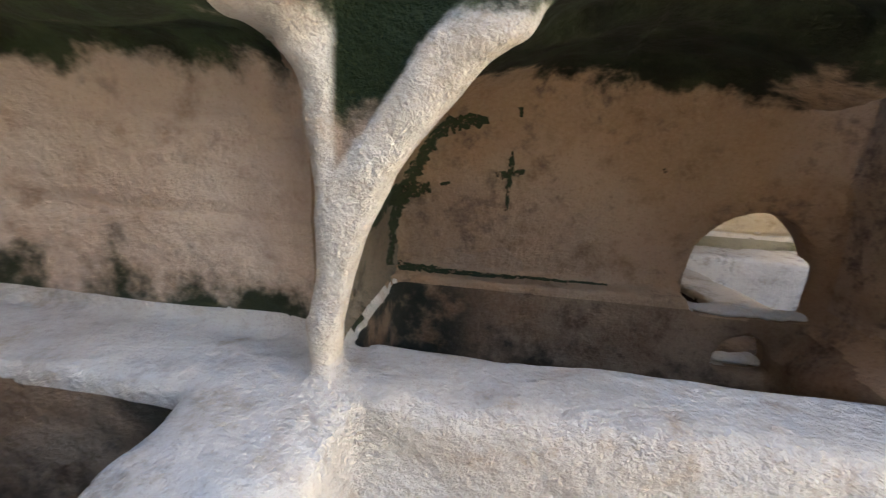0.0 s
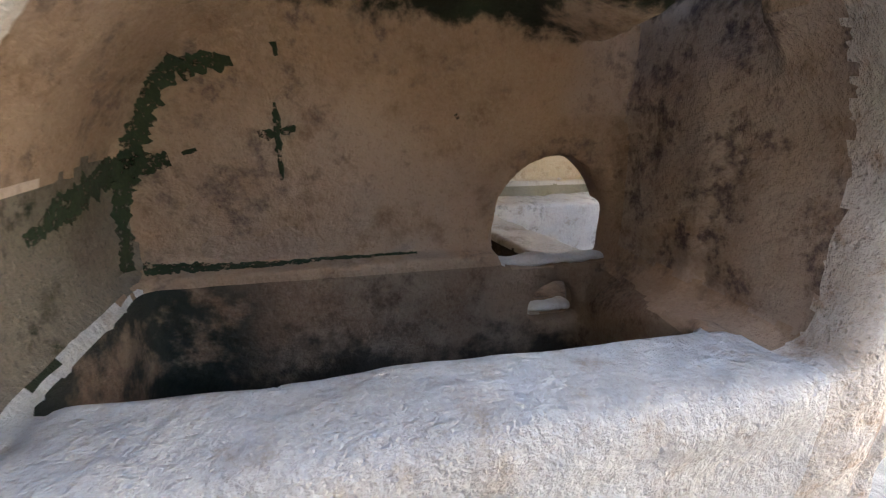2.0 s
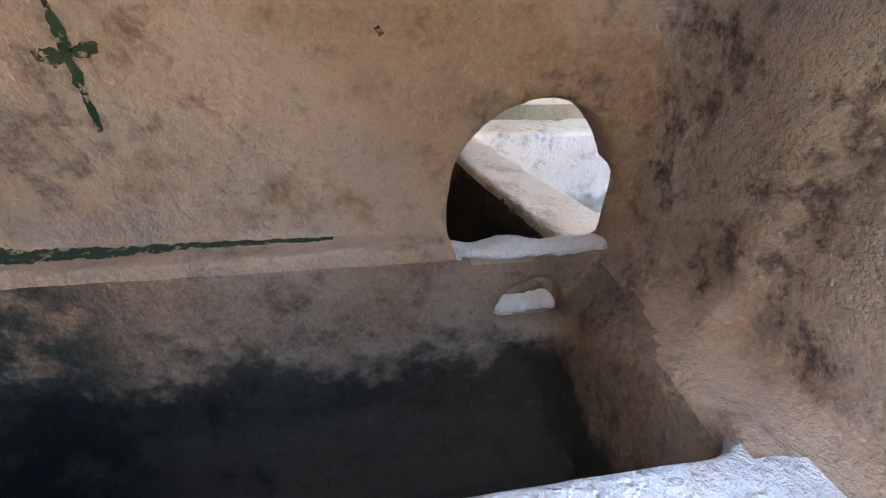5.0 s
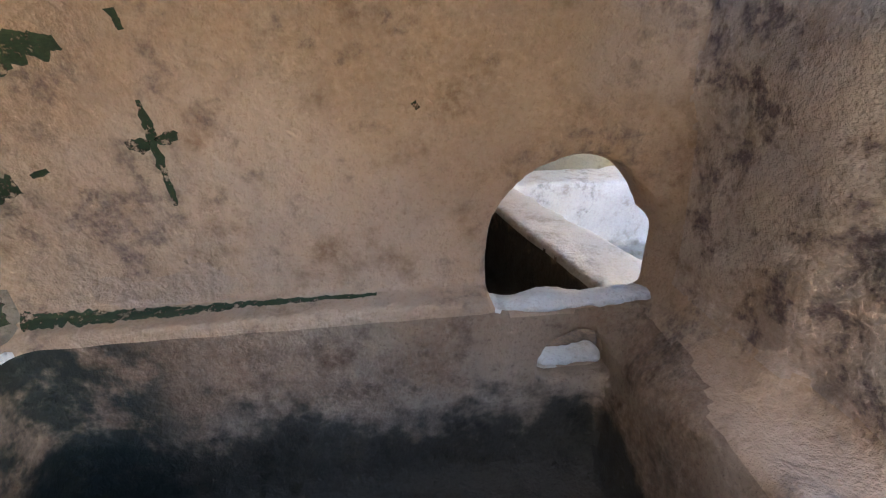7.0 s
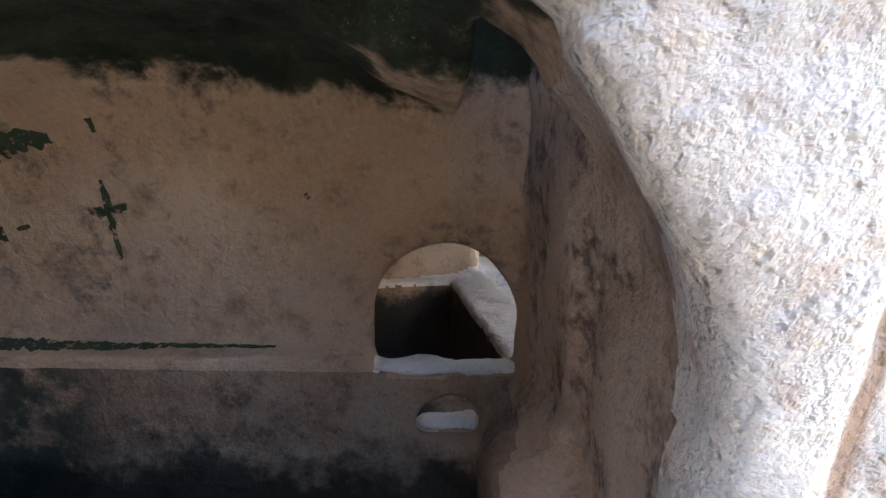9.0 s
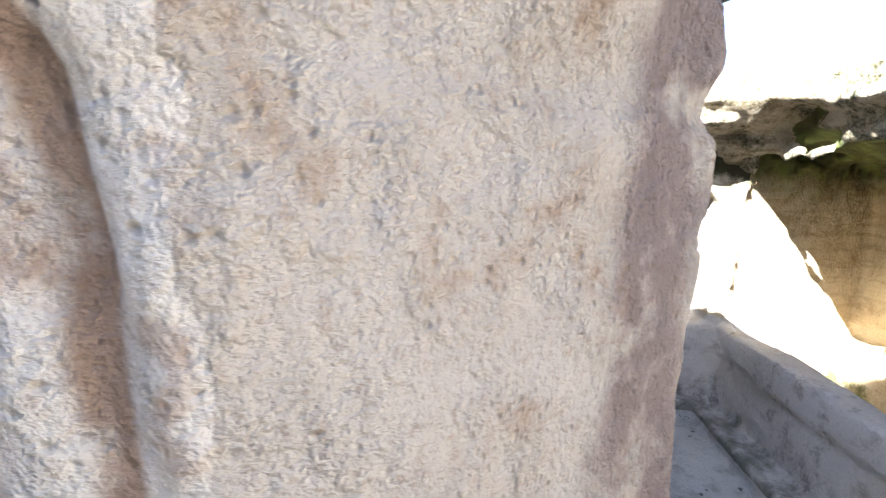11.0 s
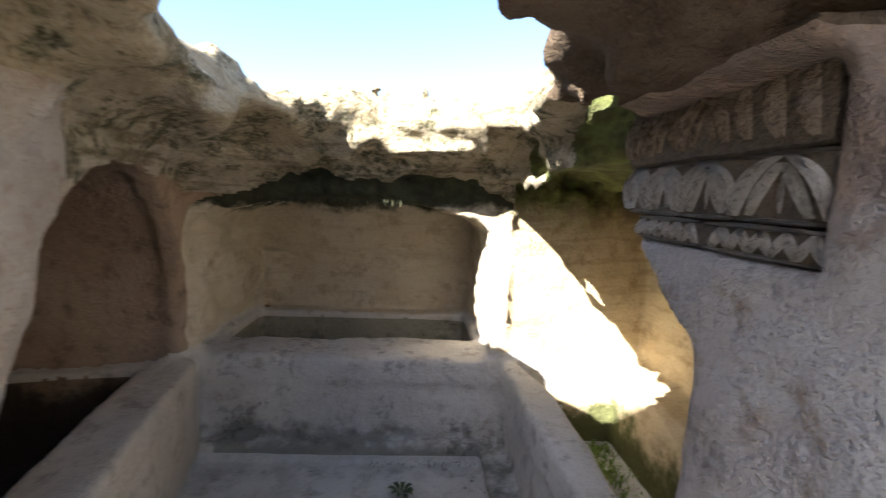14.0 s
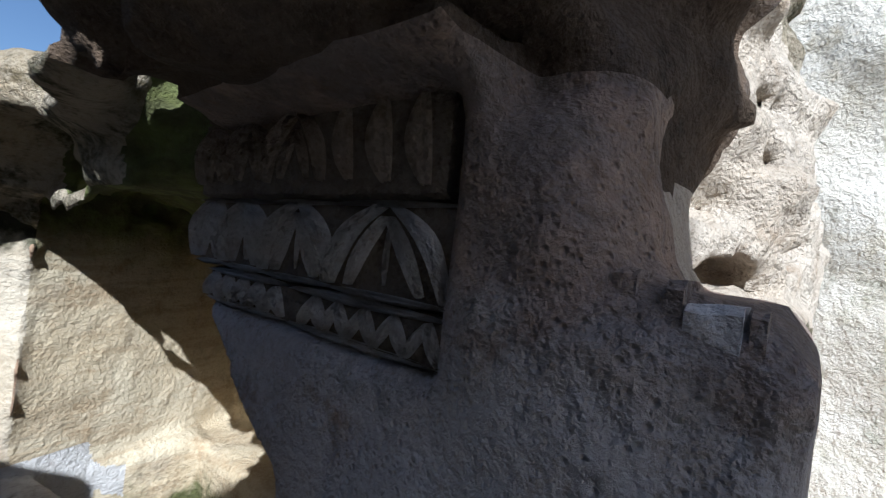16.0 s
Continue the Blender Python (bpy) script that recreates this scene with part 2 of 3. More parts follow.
rock = smin(rock, box(-1.6, -1.06, -1.5, 1.5, -1, 2.22, 0.15), 0.1)
rock = smin(rock, box(-1.6, 0.36, -0.75, 1.4, -1, 0.95, 0.06), 0.03)
# hollows
a_back = Y - (2.05 - 0.12 * (Z - 0.9))
a_head = np.where(X < 1.13, vault(X, 1.13, 0.84, 0.80, 1.12), vault(X, 1.13, 0.80, 1.28, 0.63))
hollow = smax(smax(a_head, slab(Y, 0.6, 1.5), 0.02), 0.935 - Z, 0.05)
hollow = smin(hollow, smax(smax(smax(np.where(X < 1.06, vault(X, 1.06, 0.85, 1.16, 0.64 + 0.12 * np.maximum(1.9 - Y, 0)), vault(X, 1.06, 0.87, 1.30, 0.52 + 0.14 * np.maximum(1.9 - Y, 0))), 1.2 - Y, 0.08), a_back, 0.10), 0.935 - Z, 0.05), 0.10)
room = prism([(2.36, 2.25), (3.95, 2.25), (3.90, 3.87), (1.95, 3.87)], -0.005, 2.02, 0.06)
room = smax(room, Z - (2.06 - 0.55 * np.maximum(Y - 3.35, 0) - 0.35 * np.maximum(2.6 - X, 0) - 0.25 * np.maximum(X - 3.6, 0)), 0.1)
hollow = smin(hollow, room, 0.04)
hollow = smin(hollow, prism([(2.76, 0.9), (3.95, 0.9), (3.95, 2.6), (2.36, 2.6)], -0.005, 2.03, 0.12), 0.06)
b_low = 0.32 * np.clip(1.5 - Z, 0, 0.85)
b_arch = smax(smax(vault(S, 0.73 - b_low, 0.79 + b_low, 1.00, 0.79), slab(U, -0.3, 0.4), 0.02), 0.65 - Z, 0.04)
b_room = smax(smax(vault(S, 0.77, 0.80, 1.05, 0.80), slab(U, 0.14, 1.05), 0.1), 0.65 - Z, 0.04)
hollow = smin(hollow, smin(b_arch, smax(b_room, 2.11 - Y, 0.05), 0.03), 0.03)
hollow = smin(hollow, box(1.46, 2.0, 2.075, 2.55, 0.60, 1.1, 0.03), 0.02)
n_back = Y - (5.05 - 0.05 * np.tanh((Z - 1.18) * 30) - 0.16 * np.maximum(Z - 0.9, 0))
n_room = smax(smax(smax(vault(X, 2.88, 0.93, 1.42, 0.24), 3.7 - Y, 0.03), n_back, 0.06), 0.65 - Z, 0.03)
hollow = smin(hollow, n_room, 0.03)
e_south = (2.08 + 0.34 * np.clip((Z - 1.40) / 0.22, 0, 1)) - Y
e_room = smax(smax(smax(slab(X, 3.9, 4.93 + 0.10 * np.sin(Z * 2.2 - 0.6)), (Y - 3.87 - 0.34 * (X - 3.95)) * 0.95, 0.06), e_south, 0.04), slab(Z, 0.02, 1.86 - 0.10 * (X - 4.0)), 0.12)
hollow = smin(hollow, e_room, 0.04)
rock = smax(rock, -hollow, 0.035)
# the opening in the roof, wider towards the sky
hole = (np.sqrt(((X - 3.19  - 0.03 * np.clip(Y - 2.7, 0, 1)) / (0.62 + 0.5 * np.maximum(Z - 2.08, 0))) ** 2 + ((Y - 2.76) / (0.86 + 0.4 * np.maximum(Z - 2.08, 0))) ** 2) - 1) * 0.56
rock = smax(rock, -smax(hole, 1.7 - Z, 0.02), 0.05)
# broken corner over the outer end of the carved pillar
rock = smax(rock, -prism([(3.6, 0.8), (6.2, 0.8), (6.2, 1.75), (4.3, 1.72), (3.6, 1.54)], 1.735, 3.2, 0.06), 0.05)
rock = smin(rock, box(3.935, 4.3, 1.60, 1.75, 1.60, 2.1, 0.08), 0.06)
rock = smax(rock, -box(3.60, 4.005, 1.775, 2.7, 1.60, 1.955, 0.01), 0.015)
rock = smin(rock, prism([(3.74, 1.58), (4.5, 1.62), (4.5, 2.5), (3.70, 2.35)], 1.94, 2.22, 0.10), 0.08)
face = smax(1.665 - 0.38 * (X - 4.25) - Y, 1.475 - Y, 0.05) + 0.16 * np.maximum(Z - 1.9, 0)
cliff_end = smax(smax(smax(face, slab(X, 4.2, 5.5), 0.05), Y - 2.6, 0.05), slab(Z, 1.5, 2.68), 0.1)
for hx, hy, hz, ra, rc in ((4.52, 1.57, 2.07, 0.16, 0.055), (4.55, 1.55, 1.965, 0.14, 0.040), (4.42, 1.61, 1.875, 0.20, 0.05), (4.45, 1.61, 1.765, 0.16, 0.035),
                           (4.75, 1.49, 1.84, 0.16, 0.05), (4.85, 1.52, 2.20, 0.20, 0.07), (4.42, 1.68, 2.26, 0.16, 0.06), (5.05, 1.49, 2.0, 0.16, 0.06)):
    cliff_end = smax(cliff_end, -(np.sqrt(((X - hx) / ra) ** 2 + ((Y - hy) / 0.10) ** 2 + ((Z - hz - 0.15 * (X - hx)) / rc) ** 2) - 1) * rc, 0.015)
rock = smin(rock, cliff_end, 0.03)
# troughs and benches
rim_a = smin(box(0.30, 1.86, 1.045, 1.5, 0.79, 0.935, 0.07), box(0.30, 1.86, 1.075, 1.5, -1, 0.86, 0.03), 0.04)
rock = smin(rock, rim_a, 0.02)
n_rim = smin(box(1.93, 3.90, 3.85, 4.5, 0.47, 0.65, 0.04), box(1.90, 3.92, 3.95, 4.5, -1, 0.5, 0.02), 0.012)
rock = smin(rock, n_rim, 0.02)
rock = smin(rock, box(1.9, 4.0, 3.76, 4.2, -1, 0.115, 0.03), 0.02)
e_wall = prism([(3.95, 2.05), (4.33, 2.05), (4.32, 2.60), (4.10, 3.50), (4.08, 4.2), (3.87, 4.2), (3.885, 3.80)], 0.46, 0.65, 0.04)
e_wall = smin(e_wall, prism([(3.985, 2.05), (4.30, 2.05), (4.29, 2.60), (4.08, 3.50), (4.06, 4.2), (3.91, 4.2), (3.92, 3.80)], -1, 0.5, 0.03), 0.012)
rock = smin(rock, e_wall, 0.03)
rock = smin(rock, prism([(3.80, 2.0), (4.1, 2.0), (4.0, 4.0), (3.77, 4.0)], -1, 0.10, 0.03), 0.02)
rock = smin(rock, box(4.0, 4.74, 3.95, 4.3, -1, 0.60, 0.08), 0.04)
rock = smin(rock, box(4.70, 5.4, 2.0, 4.3, -1, 0.56, 0.10), 0.06)
rock = smin(rock, smax(smax(-U - 0.0, U - 0.5, 0.02), smax(slab(S, -0.55, 1.7), Z - np.where((Y < 2.5) & (X < 2.0), 0.60, 0.65), 0.04), 0.02), 0.02)
rock = smax(rock, -box(-1.7, 0.02, 1.1, 1.325, 1.262, 1.298, 0.02), 0.02)
# pits
rock = smax(rock, -box(0.25, 1.785, 1.32, 1.945, 0.30, 1.0, 0.07), 0.025)
# the shelf at the foot of the right wall falls towards the back
shelf = 0.925 - 0.48 * np.clip(Y - 1.42, 0, 1) * np.clip((1.93 - X) / 0.15, 0.15, 1.1)
rock = smax(rock, -smax(smax(slab(X, 1.70, 1.90), slab(Y, 1.40, 1.955), 0.03), shelf - Z, 0.03), 0.04)
rock = smax(rock, -smax(smax(smax(slab(S, 0.10, 1.46), slab(U, 0.29, 0.97), 0.05), slab(Z, 0.14, 0.9), 0.05), 2.48 - Y, 0.05), 0.025)
rock = smax(rock, -box(1.99, 3.76, 4.25, 4.93, 0.15, 0.9, 0.05), 0.03)
rock = smax(rock, -box(-0.93, 0.02, -0.45, 0.985, 0.03, 1.1, 0.06), 0.03)
# two windows cut from the first tomb into the next
rock = smax(rock, -smax(smax(vault(X, 1.680, 0.232, 1.03, 0.270), slab(Y, 1.85, 2.6), 0.02), 0.885 - Z, 0.04), 0.02)
rock = smax(rock, -smax(smax(vault(X, 1.70, 0.100, 0.69, 0.105), slab(Y, 1.8, 2.4), 0.02), 0.640 - Z, 0.03), 0.015)
# groove down the face of the west pillar
rock = smax(rock, -(np.sqrt((X - 2.055 - 0.02 * np.sin(Z * 2.0)) ** 2 + (Y - 1.055) ** 2) - 0.022 - 0 * Z), 0.03)
rock = smin(rock, Z + 0.0 * X + 0.0 * Y, 0.02)
rock = smax(rock, box(-1.40, 5.88, -1.25, 5.38, -0.2, 9, 0.05), 0.03)

# mossy sunk field between the two ribs of the pier
rock = smax(rock, -smax(smax(slab(Y, 1.0, 1.082), 0.315 - X, 0.01), smax(X - 0.315 - 0.72 * (Z - 1.45), Z - 2.1, 0.02), 0.01), 0.02)
# weathering, only near the surface
near = np.argwhere(np.abs(rock) < 0.16)
at = (LO + CELL * near).astype(np.float32)
rough = 0.6 + 2.0 * np.clip((at[:, 2] - 1.66) / 0.28, 0, 1) * np.where((at[:, 0] < 1.95) & (at[:, 1] > 1.1), 0.35, 1) - 0.25 * (at[:, 2] < 0.06)
rough = np.where((at[:, 0] > 3.85) & (at[:, 0] < 4.15) & (at[:, 1] > 1.74) & (at[:, 1] < 2.6) & (at[:, 2] > 1.58) & (at[:, 2] < 1.965), 0.1, rough)
rough = np.where((at[:, 0] > 1.35) & (at[:, 0] < 2.0) & (at[:, 1] > 1.85) & (at[:, 1] < 2.2) & (at[:, 2] > 0.55) & (at[:, 2] < 1.4), 0.3, rough)
bed = at * np.array((1, 1, 3.2), np.float32)
wear = np.where((at[:, 1] < 1.3) & (at[:, 2] < 1.1), 0.006 * lattice_noise(at, 0.055, 7) + 0.007 * lattice_noise(at, 0.11, 8), 0) + 0.022 * lattice_noise(at, 0.33, 1) + 0.011 * lattice_noise(at, 0.12, 2) + 0.006 * lattice_noise(at, 0.05, 3)
wear += np.where(at[:, 2] > 1.7, 0.02 * lattice_noise(bed, 0.22, 4), 0)
wear += np.where((at[:, 1] > 3.62) & (at[:, 2] > 1.56) & (at[:, 0] > 1.8), 0.020 * lattice_noise(at, 0.075, 9) + 0.012 * lattice_noise(at, 0.045, 10), 0)
rock[near[:, 0], near[:, 1], near[:, 2]] += (rough * wear).astype(np.float32)


def surface(field, LO=LO, CELL=CELL):
    """Surface nets: one vertex in every cell that the surface crosses, one quad for every lattice edge that it cuts."""
    inside = field < 0
    n = np.zeros([d - 1 for d in field.shape], np.uint8)
    for a in (0, 1):
        for b in (0, 1):
            for c in (0, 1):
                n += inside[a:a + n.shape[0], b:b + n.shape[1], c:c + n.shape[2]]
    cells = np.argwhere((n > 0) & (n < 8))
    index = np.full(n.shape, -1, np.int32)
    index[tuple(cells.T)] = np.arange(len(cells))
    corner = {(a, b, c): field[cells[:, 0] + a, cells[:, 1] + b, cells[:, 2] + c] for a in (0, 1) for b in (0, 1) for c in (0, 1)}
    total, count = np.zeros((len(cells), 3), np.float32), np.zeros(len(cells), np.float32)
    for p in corner:
        for axis in range(3):
            if p[axis]:
                continue
            q = tuple(1 if k == axis else p[k] for k in range(3))
            f0, f1 = corner[p], corner[q]
            cut = (f0 < 0) != (f1 < 0)
            w = np.where(cut, f0 / np.where(cut, f0 - f1, 1), 0)
            point = np.zeros((len(cells), 3), np.float32) + np.array(p, np.float32)
            point[:, axis] = w
            total += point * cut[:, None]
            count += cut
    verts = LO + CELL * (cells + total / count[:, None])
    quads = []
    for axis in range(3):
        o1, o2 = [k for k in range(3) if k != axis]
        lo = [slice(None)] * 3
        hi = [slice(None)] * 3
        lo[axis], hi[axis] = slice(0, -1), slice(1, None)
        for k in (o1, o2):
            lo[k] = hi[k] = slice(1, -1)
        a, b = inside[tuple(lo)], inside[tuple(hi)]
        for flip in (False, True):
            e = np.argwhere((a & ~b) if not flip else (~a & b))
            e[:, o1] += 1
            e[:, o2] += 1
            ring = []
            for d1, d2 in ((1, 1), (0, 1), (0, 0), (1, 0)):
                c = e.copy()
                c[:, o1] -= d1
                c[:, o2] -= d2
                ring.append(index[tuple(c.T)])
            r = np.stack(ring, 1)
            if flip != (axis == 1):
                r = r[:, ::-1]
            quads.append(r)
    quads = np.concatenate(quads)
    return verts, quads[(quads >= 0).all(1)]


def shell(name, verts, quads, material):
    used, back = np.unique(quads, return_inverse=True)
    me = bpy.data.meshes.new(name)
    back = back.reshape(-1)
    me.vertices.add(len(used))
    me.vertices.foreach_set("co", verts[used].astype(np.float32).ravel())
    me.loops.add(len(back))
    me.loops.foreach_set("vertex_index", back.astype(np.int32))
    me.polygons.add(len(back) // 4)
    me.polygons.foreach_set("loop_start", np.arange(0, len(back), 4, dtype=np.int32))
    me.polygons.foreach_set("use_smooth", np.ones(len(back) // 4, dtype=bool))
    me.update(calc_edges=True)
    me.materials.append(material)
    return new(name, me)


verts, quads = surface(rock)
mid = verts[quads].mean(1)
mx, my, mz = mid.T
ms = (mx - BX) * BV[0] + (my - BY) * BV[1]
mu = -(mx - BX) * BV[1] + (my - BY) * BV[0]
PARTS = [
    ("roof_top", mz > 2.24),
    ("floor", mz < 0.05),
    ("tomb_front", (mx > 0.24) & (mx < 1.88) & (my > 0.85) & (my < 2.0) & (mz < 0.97) & ~((my > 1.93) & (mz > 0.9)) & ~((my > 1.36) & (mx > 1.5) & (mz > 0.87)) & ~((mx > 1.78) & (my > 1.3) & (mz > 0.87))),
    ("tomb_side", (mx < 0.45) & (my < 1.32) & (mz < 1.0)),
    ("tomb_west", (ms > -0.1) & (ms < 1.55) & (mu > -0.08) & (mu < 1.0) & (mz < 0.69) & (my < 3.86)),
    ("tomb_north", (mx > 1.88) & (mx < 3.93) & (my > 3.7) & (my < 4.96) & (mz < 0.70)),
    ("low_wall", (mx > 3.72) & (mx < 4.36) & (my > 2.1) & (my < 3.95) & (mz < 0.70)),
    ("pillar_east", (mx > 3.85) & (mx < 5.0) & (my < 2.44) & (my > 1.3) & (mz < 1.95) & (mx < 4.5) & ~((mx > 4.15) & (my < 1.75) & (mz > 1.735))),
    ("pillar_west", (mx > 1.88) & (mx < 2.72) & (my < 2.5) & (my > 0.9) & (mz < 1.92) & ((my < 1.75) | (mu < 0.13)) & ~((mx < 2.0) & (my > 1.2) & (my < 2.16))),
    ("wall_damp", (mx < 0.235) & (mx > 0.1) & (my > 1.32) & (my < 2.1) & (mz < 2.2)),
    ("wall_side", (mx < 0.24) & ~((mx > 0.11) & (my < 1.27)) & (my < 1.6) & (mz < 2.24)),
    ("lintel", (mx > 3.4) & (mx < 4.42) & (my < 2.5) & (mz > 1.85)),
    ("pier", (mx < 1.0) & (my < 1.22) & (mx > 0.1)),
    ("wall_front", (mx < 1.95) & (my < 1.22) & (mx > 0.9)),
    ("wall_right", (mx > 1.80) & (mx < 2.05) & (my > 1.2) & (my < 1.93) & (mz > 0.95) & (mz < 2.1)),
    ("cliff_end", (mx > 4.15) & (my < 1.75) & (mz > 1.68)),
    ("wall_east", (mx > 3.92) & (my > 2.0)),
    ("wall_inner", (my > 3.82) & (mx > 1.8) & (mz < 1.85)),
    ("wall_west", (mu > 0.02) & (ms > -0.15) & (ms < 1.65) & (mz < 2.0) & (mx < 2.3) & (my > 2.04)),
    ("ceiling", (mx > 1.95) & (mz > 1.66)),
    ("wall_north", mx > -9),
]
ROCKS = {
    "roof_top": ("roof_top", "weathered limestone roof of the rock-cut tomb, open to sky", "rock", "structure"),
    "floor": ("floor", "grey worn stone floor of the burial chamber", "floor", "structure"),
    "tomb_front": ("sarcophagus", "pale rough stone trough cut under an arch, dark inside", "sarcophagus", ""),
    "tomb_side": ("sarcophagus", "pale stone trough beside the arched tomb, empty and dark", "sarcophagus", ""),
    "tomb_west": ("sarcophagus", "grey stone trough in the dark arched recess", "sarcophagus", ""),
    "tomb_north": ("sarcophagus", "long grey stone trough with worn overhanging rim at chamber end", "sarcophagus", ""),
    "low_wall": ("low_wall", "low grey stone wall with worn rounded top and green foot", "wall", ""),
    "pillar_east": ("pillar", "carved stone doorway pillar with leaf capital and worn shaft", "pillar", ""),
    "pillar_west": ("pillar", "rough pitted pale stone pillar with a dark stain", "pillar", ""),
    "wall_damp": ("wall_damp", "damp stone wall blackened with green moss", "wall", "structure"),
    "wall_side": ("wall_side", "pinkish stone wall with a groove and dark moss", "wall", "structure"),
    "lintel": ("lintel", "brown overhanging rock above the carved pillar, darkened for shade", "rock", "structure"),
    "pier": ("wall_pier", "pale rock pier between two tombs, dark moss above", "wall", "structure"),
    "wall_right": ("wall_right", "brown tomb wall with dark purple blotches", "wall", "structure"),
    "cliff_end": ("cliff_end", "sunlit eroded limestone with deep hollows above the pillar", "rock", "structure"),
    "wall_front": ("wall_front", "pale pitted rock face beside the arched tomb", "wall", "structure"),
    "wall_east": ("wall_east", "yellowish cut stone wall with green algae", "wall", "structure"),
    "wall_inner": ("wall_far", "tan stone recess wall with dark moss band above", "wall", "structure"),
    "wall_west": ("wall_west", "brown stone wall of a dark arched recess", "wall", "structure"),
    "ceiling": ("ceiling", "rough layered rock ceiling with green moss and a large hole", "ceiling", "structure"),
    "wall_north": ("wall_north", "brown stained arched tomb wall with moss and round window", "wall", "structure"),
}


def thing(name, at, label, category, group=""):
    ob = new(name)
    ob.location = at
    ob.empty_display_size = 0.1
    return tagged(ob, label, category, group)


def under(ob, parent, label=""):
    """Make ob, built in world places, a part of parent."""
    ob.parent = parent
    ob.matrix_parent_inverse = Matrix.Translation(-parent.location)
    return tagged(ob, label)


free = np.ones(len(quads), bool)
ROCK = {}
SPLIT = {
    "tomb_front": ((1.1, 1.4, 0), (("basin", (mz < 0.89) & (my > 1.2), "damp basin with its shade painted in"), ("rim", mz > 0.77, "pale chipped rim"), ("front_panel", mx > -9, ""))),
    "tomb_side": ((-0.4, 0.4, 0), (("basin", (mz < 0.9) & (mx < 0.06) & (my < 1.03), "damp basin with its shade painted in"), ("rim", mz > 0.85, "pale worn rim"), ("front_panel", mx > -9, ""))),
    "tomb_west": ((1.8, 3.0, 0), (("basin", (mz < 0.61) & (mu > 0.26), "damp basin with its shade painted in"), ("rim", mz > 0.56, ""), ("front_panel", mx > -9, ""))),
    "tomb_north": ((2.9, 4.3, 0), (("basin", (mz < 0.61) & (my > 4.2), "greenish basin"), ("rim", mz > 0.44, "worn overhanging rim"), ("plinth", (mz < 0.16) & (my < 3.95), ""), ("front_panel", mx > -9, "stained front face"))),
    "low_wall": ((4.05, 3.0, 0), (("plinth", (mz < 0.14) & (mx < 3.95), ""), ("coping", mz > 0.5, "worn rounded top"), ("body", mx > -9, ""))),
    "pillar_east": ((4.2, 1.9, 0), (("shaft", (my > 1.78) & (mz < 1.63), "smooth grey shaft"), ("block", (mz < 1.60) | (my < 1.585), "pitted block"), ("head", mx > -9, "brown eroded head"))),
    "pillar_west": ((2.3, 1.5, 0), (("face", (mx < 2.125) & (my < 1.3), "pale pitted face"), ("jamb", mx > -9, "brown stained jamb"))),
}
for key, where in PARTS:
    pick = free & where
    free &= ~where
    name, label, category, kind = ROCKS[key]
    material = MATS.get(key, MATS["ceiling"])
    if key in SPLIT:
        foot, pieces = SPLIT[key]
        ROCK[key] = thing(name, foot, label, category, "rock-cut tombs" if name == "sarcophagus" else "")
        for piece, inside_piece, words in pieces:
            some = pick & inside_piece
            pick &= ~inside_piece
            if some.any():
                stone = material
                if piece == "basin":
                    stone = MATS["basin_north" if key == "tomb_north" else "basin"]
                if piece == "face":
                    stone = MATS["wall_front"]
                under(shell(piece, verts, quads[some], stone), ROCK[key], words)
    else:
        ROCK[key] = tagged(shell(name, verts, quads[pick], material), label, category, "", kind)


# ---- courtyard: east cliff, three unseen cliffs added to cut light, ground to the horizon ----
def lump_field(lo, hi, cell, solid, amp):
    """Mesh of one rough rock body: solid(X, Y, Z) is its distance field."""
    lo = np.array(lo)
    n = [int(v) for v in np.ceil((np.array(hi) - lo) / cell)]
    gx = (lo[0] + cell * np.arange(n[0], dtype=np.float32)).reshape(-1, 1, 1)
    gy = (lo[1] + cell * np.arange(n[1], dtype=np.float32)).reshape(1, -1, 1)
    gz = (lo[2] + cell * np.arange(n[2], dtype=np.float32)).reshape(1, 1, -1)
    f = np.broadcast_to(solid(gx, gy, gz), n).astype(np.float32).copy()
    idx = np.argwhere(np.abs(f) < amp * 3)
    p = (lo + cell * idx).astype(np.float32)
    f[tuple(idx.T)] += amp * (lattice_noise(p * np.array((1, 1, 1.8), np.float32), 0.6, 11) + 0.5 * lattice_noise(p * np.array((1, 1, 1.6), np.float32), 0.22, 12)
                              + 0.22 * lattice_noise(p, 0.1, 13))
    v, q = surface(f, lo, cell)
    return v, q


def rough_box(x0, x1, y0, y1, z0, z1, k=0.3):
    return lambda gx, gy, gz: smax(smax(slab(gx, x0, x1), slab(gy, y0, y1), k), slab(gz, z0, z1), k)


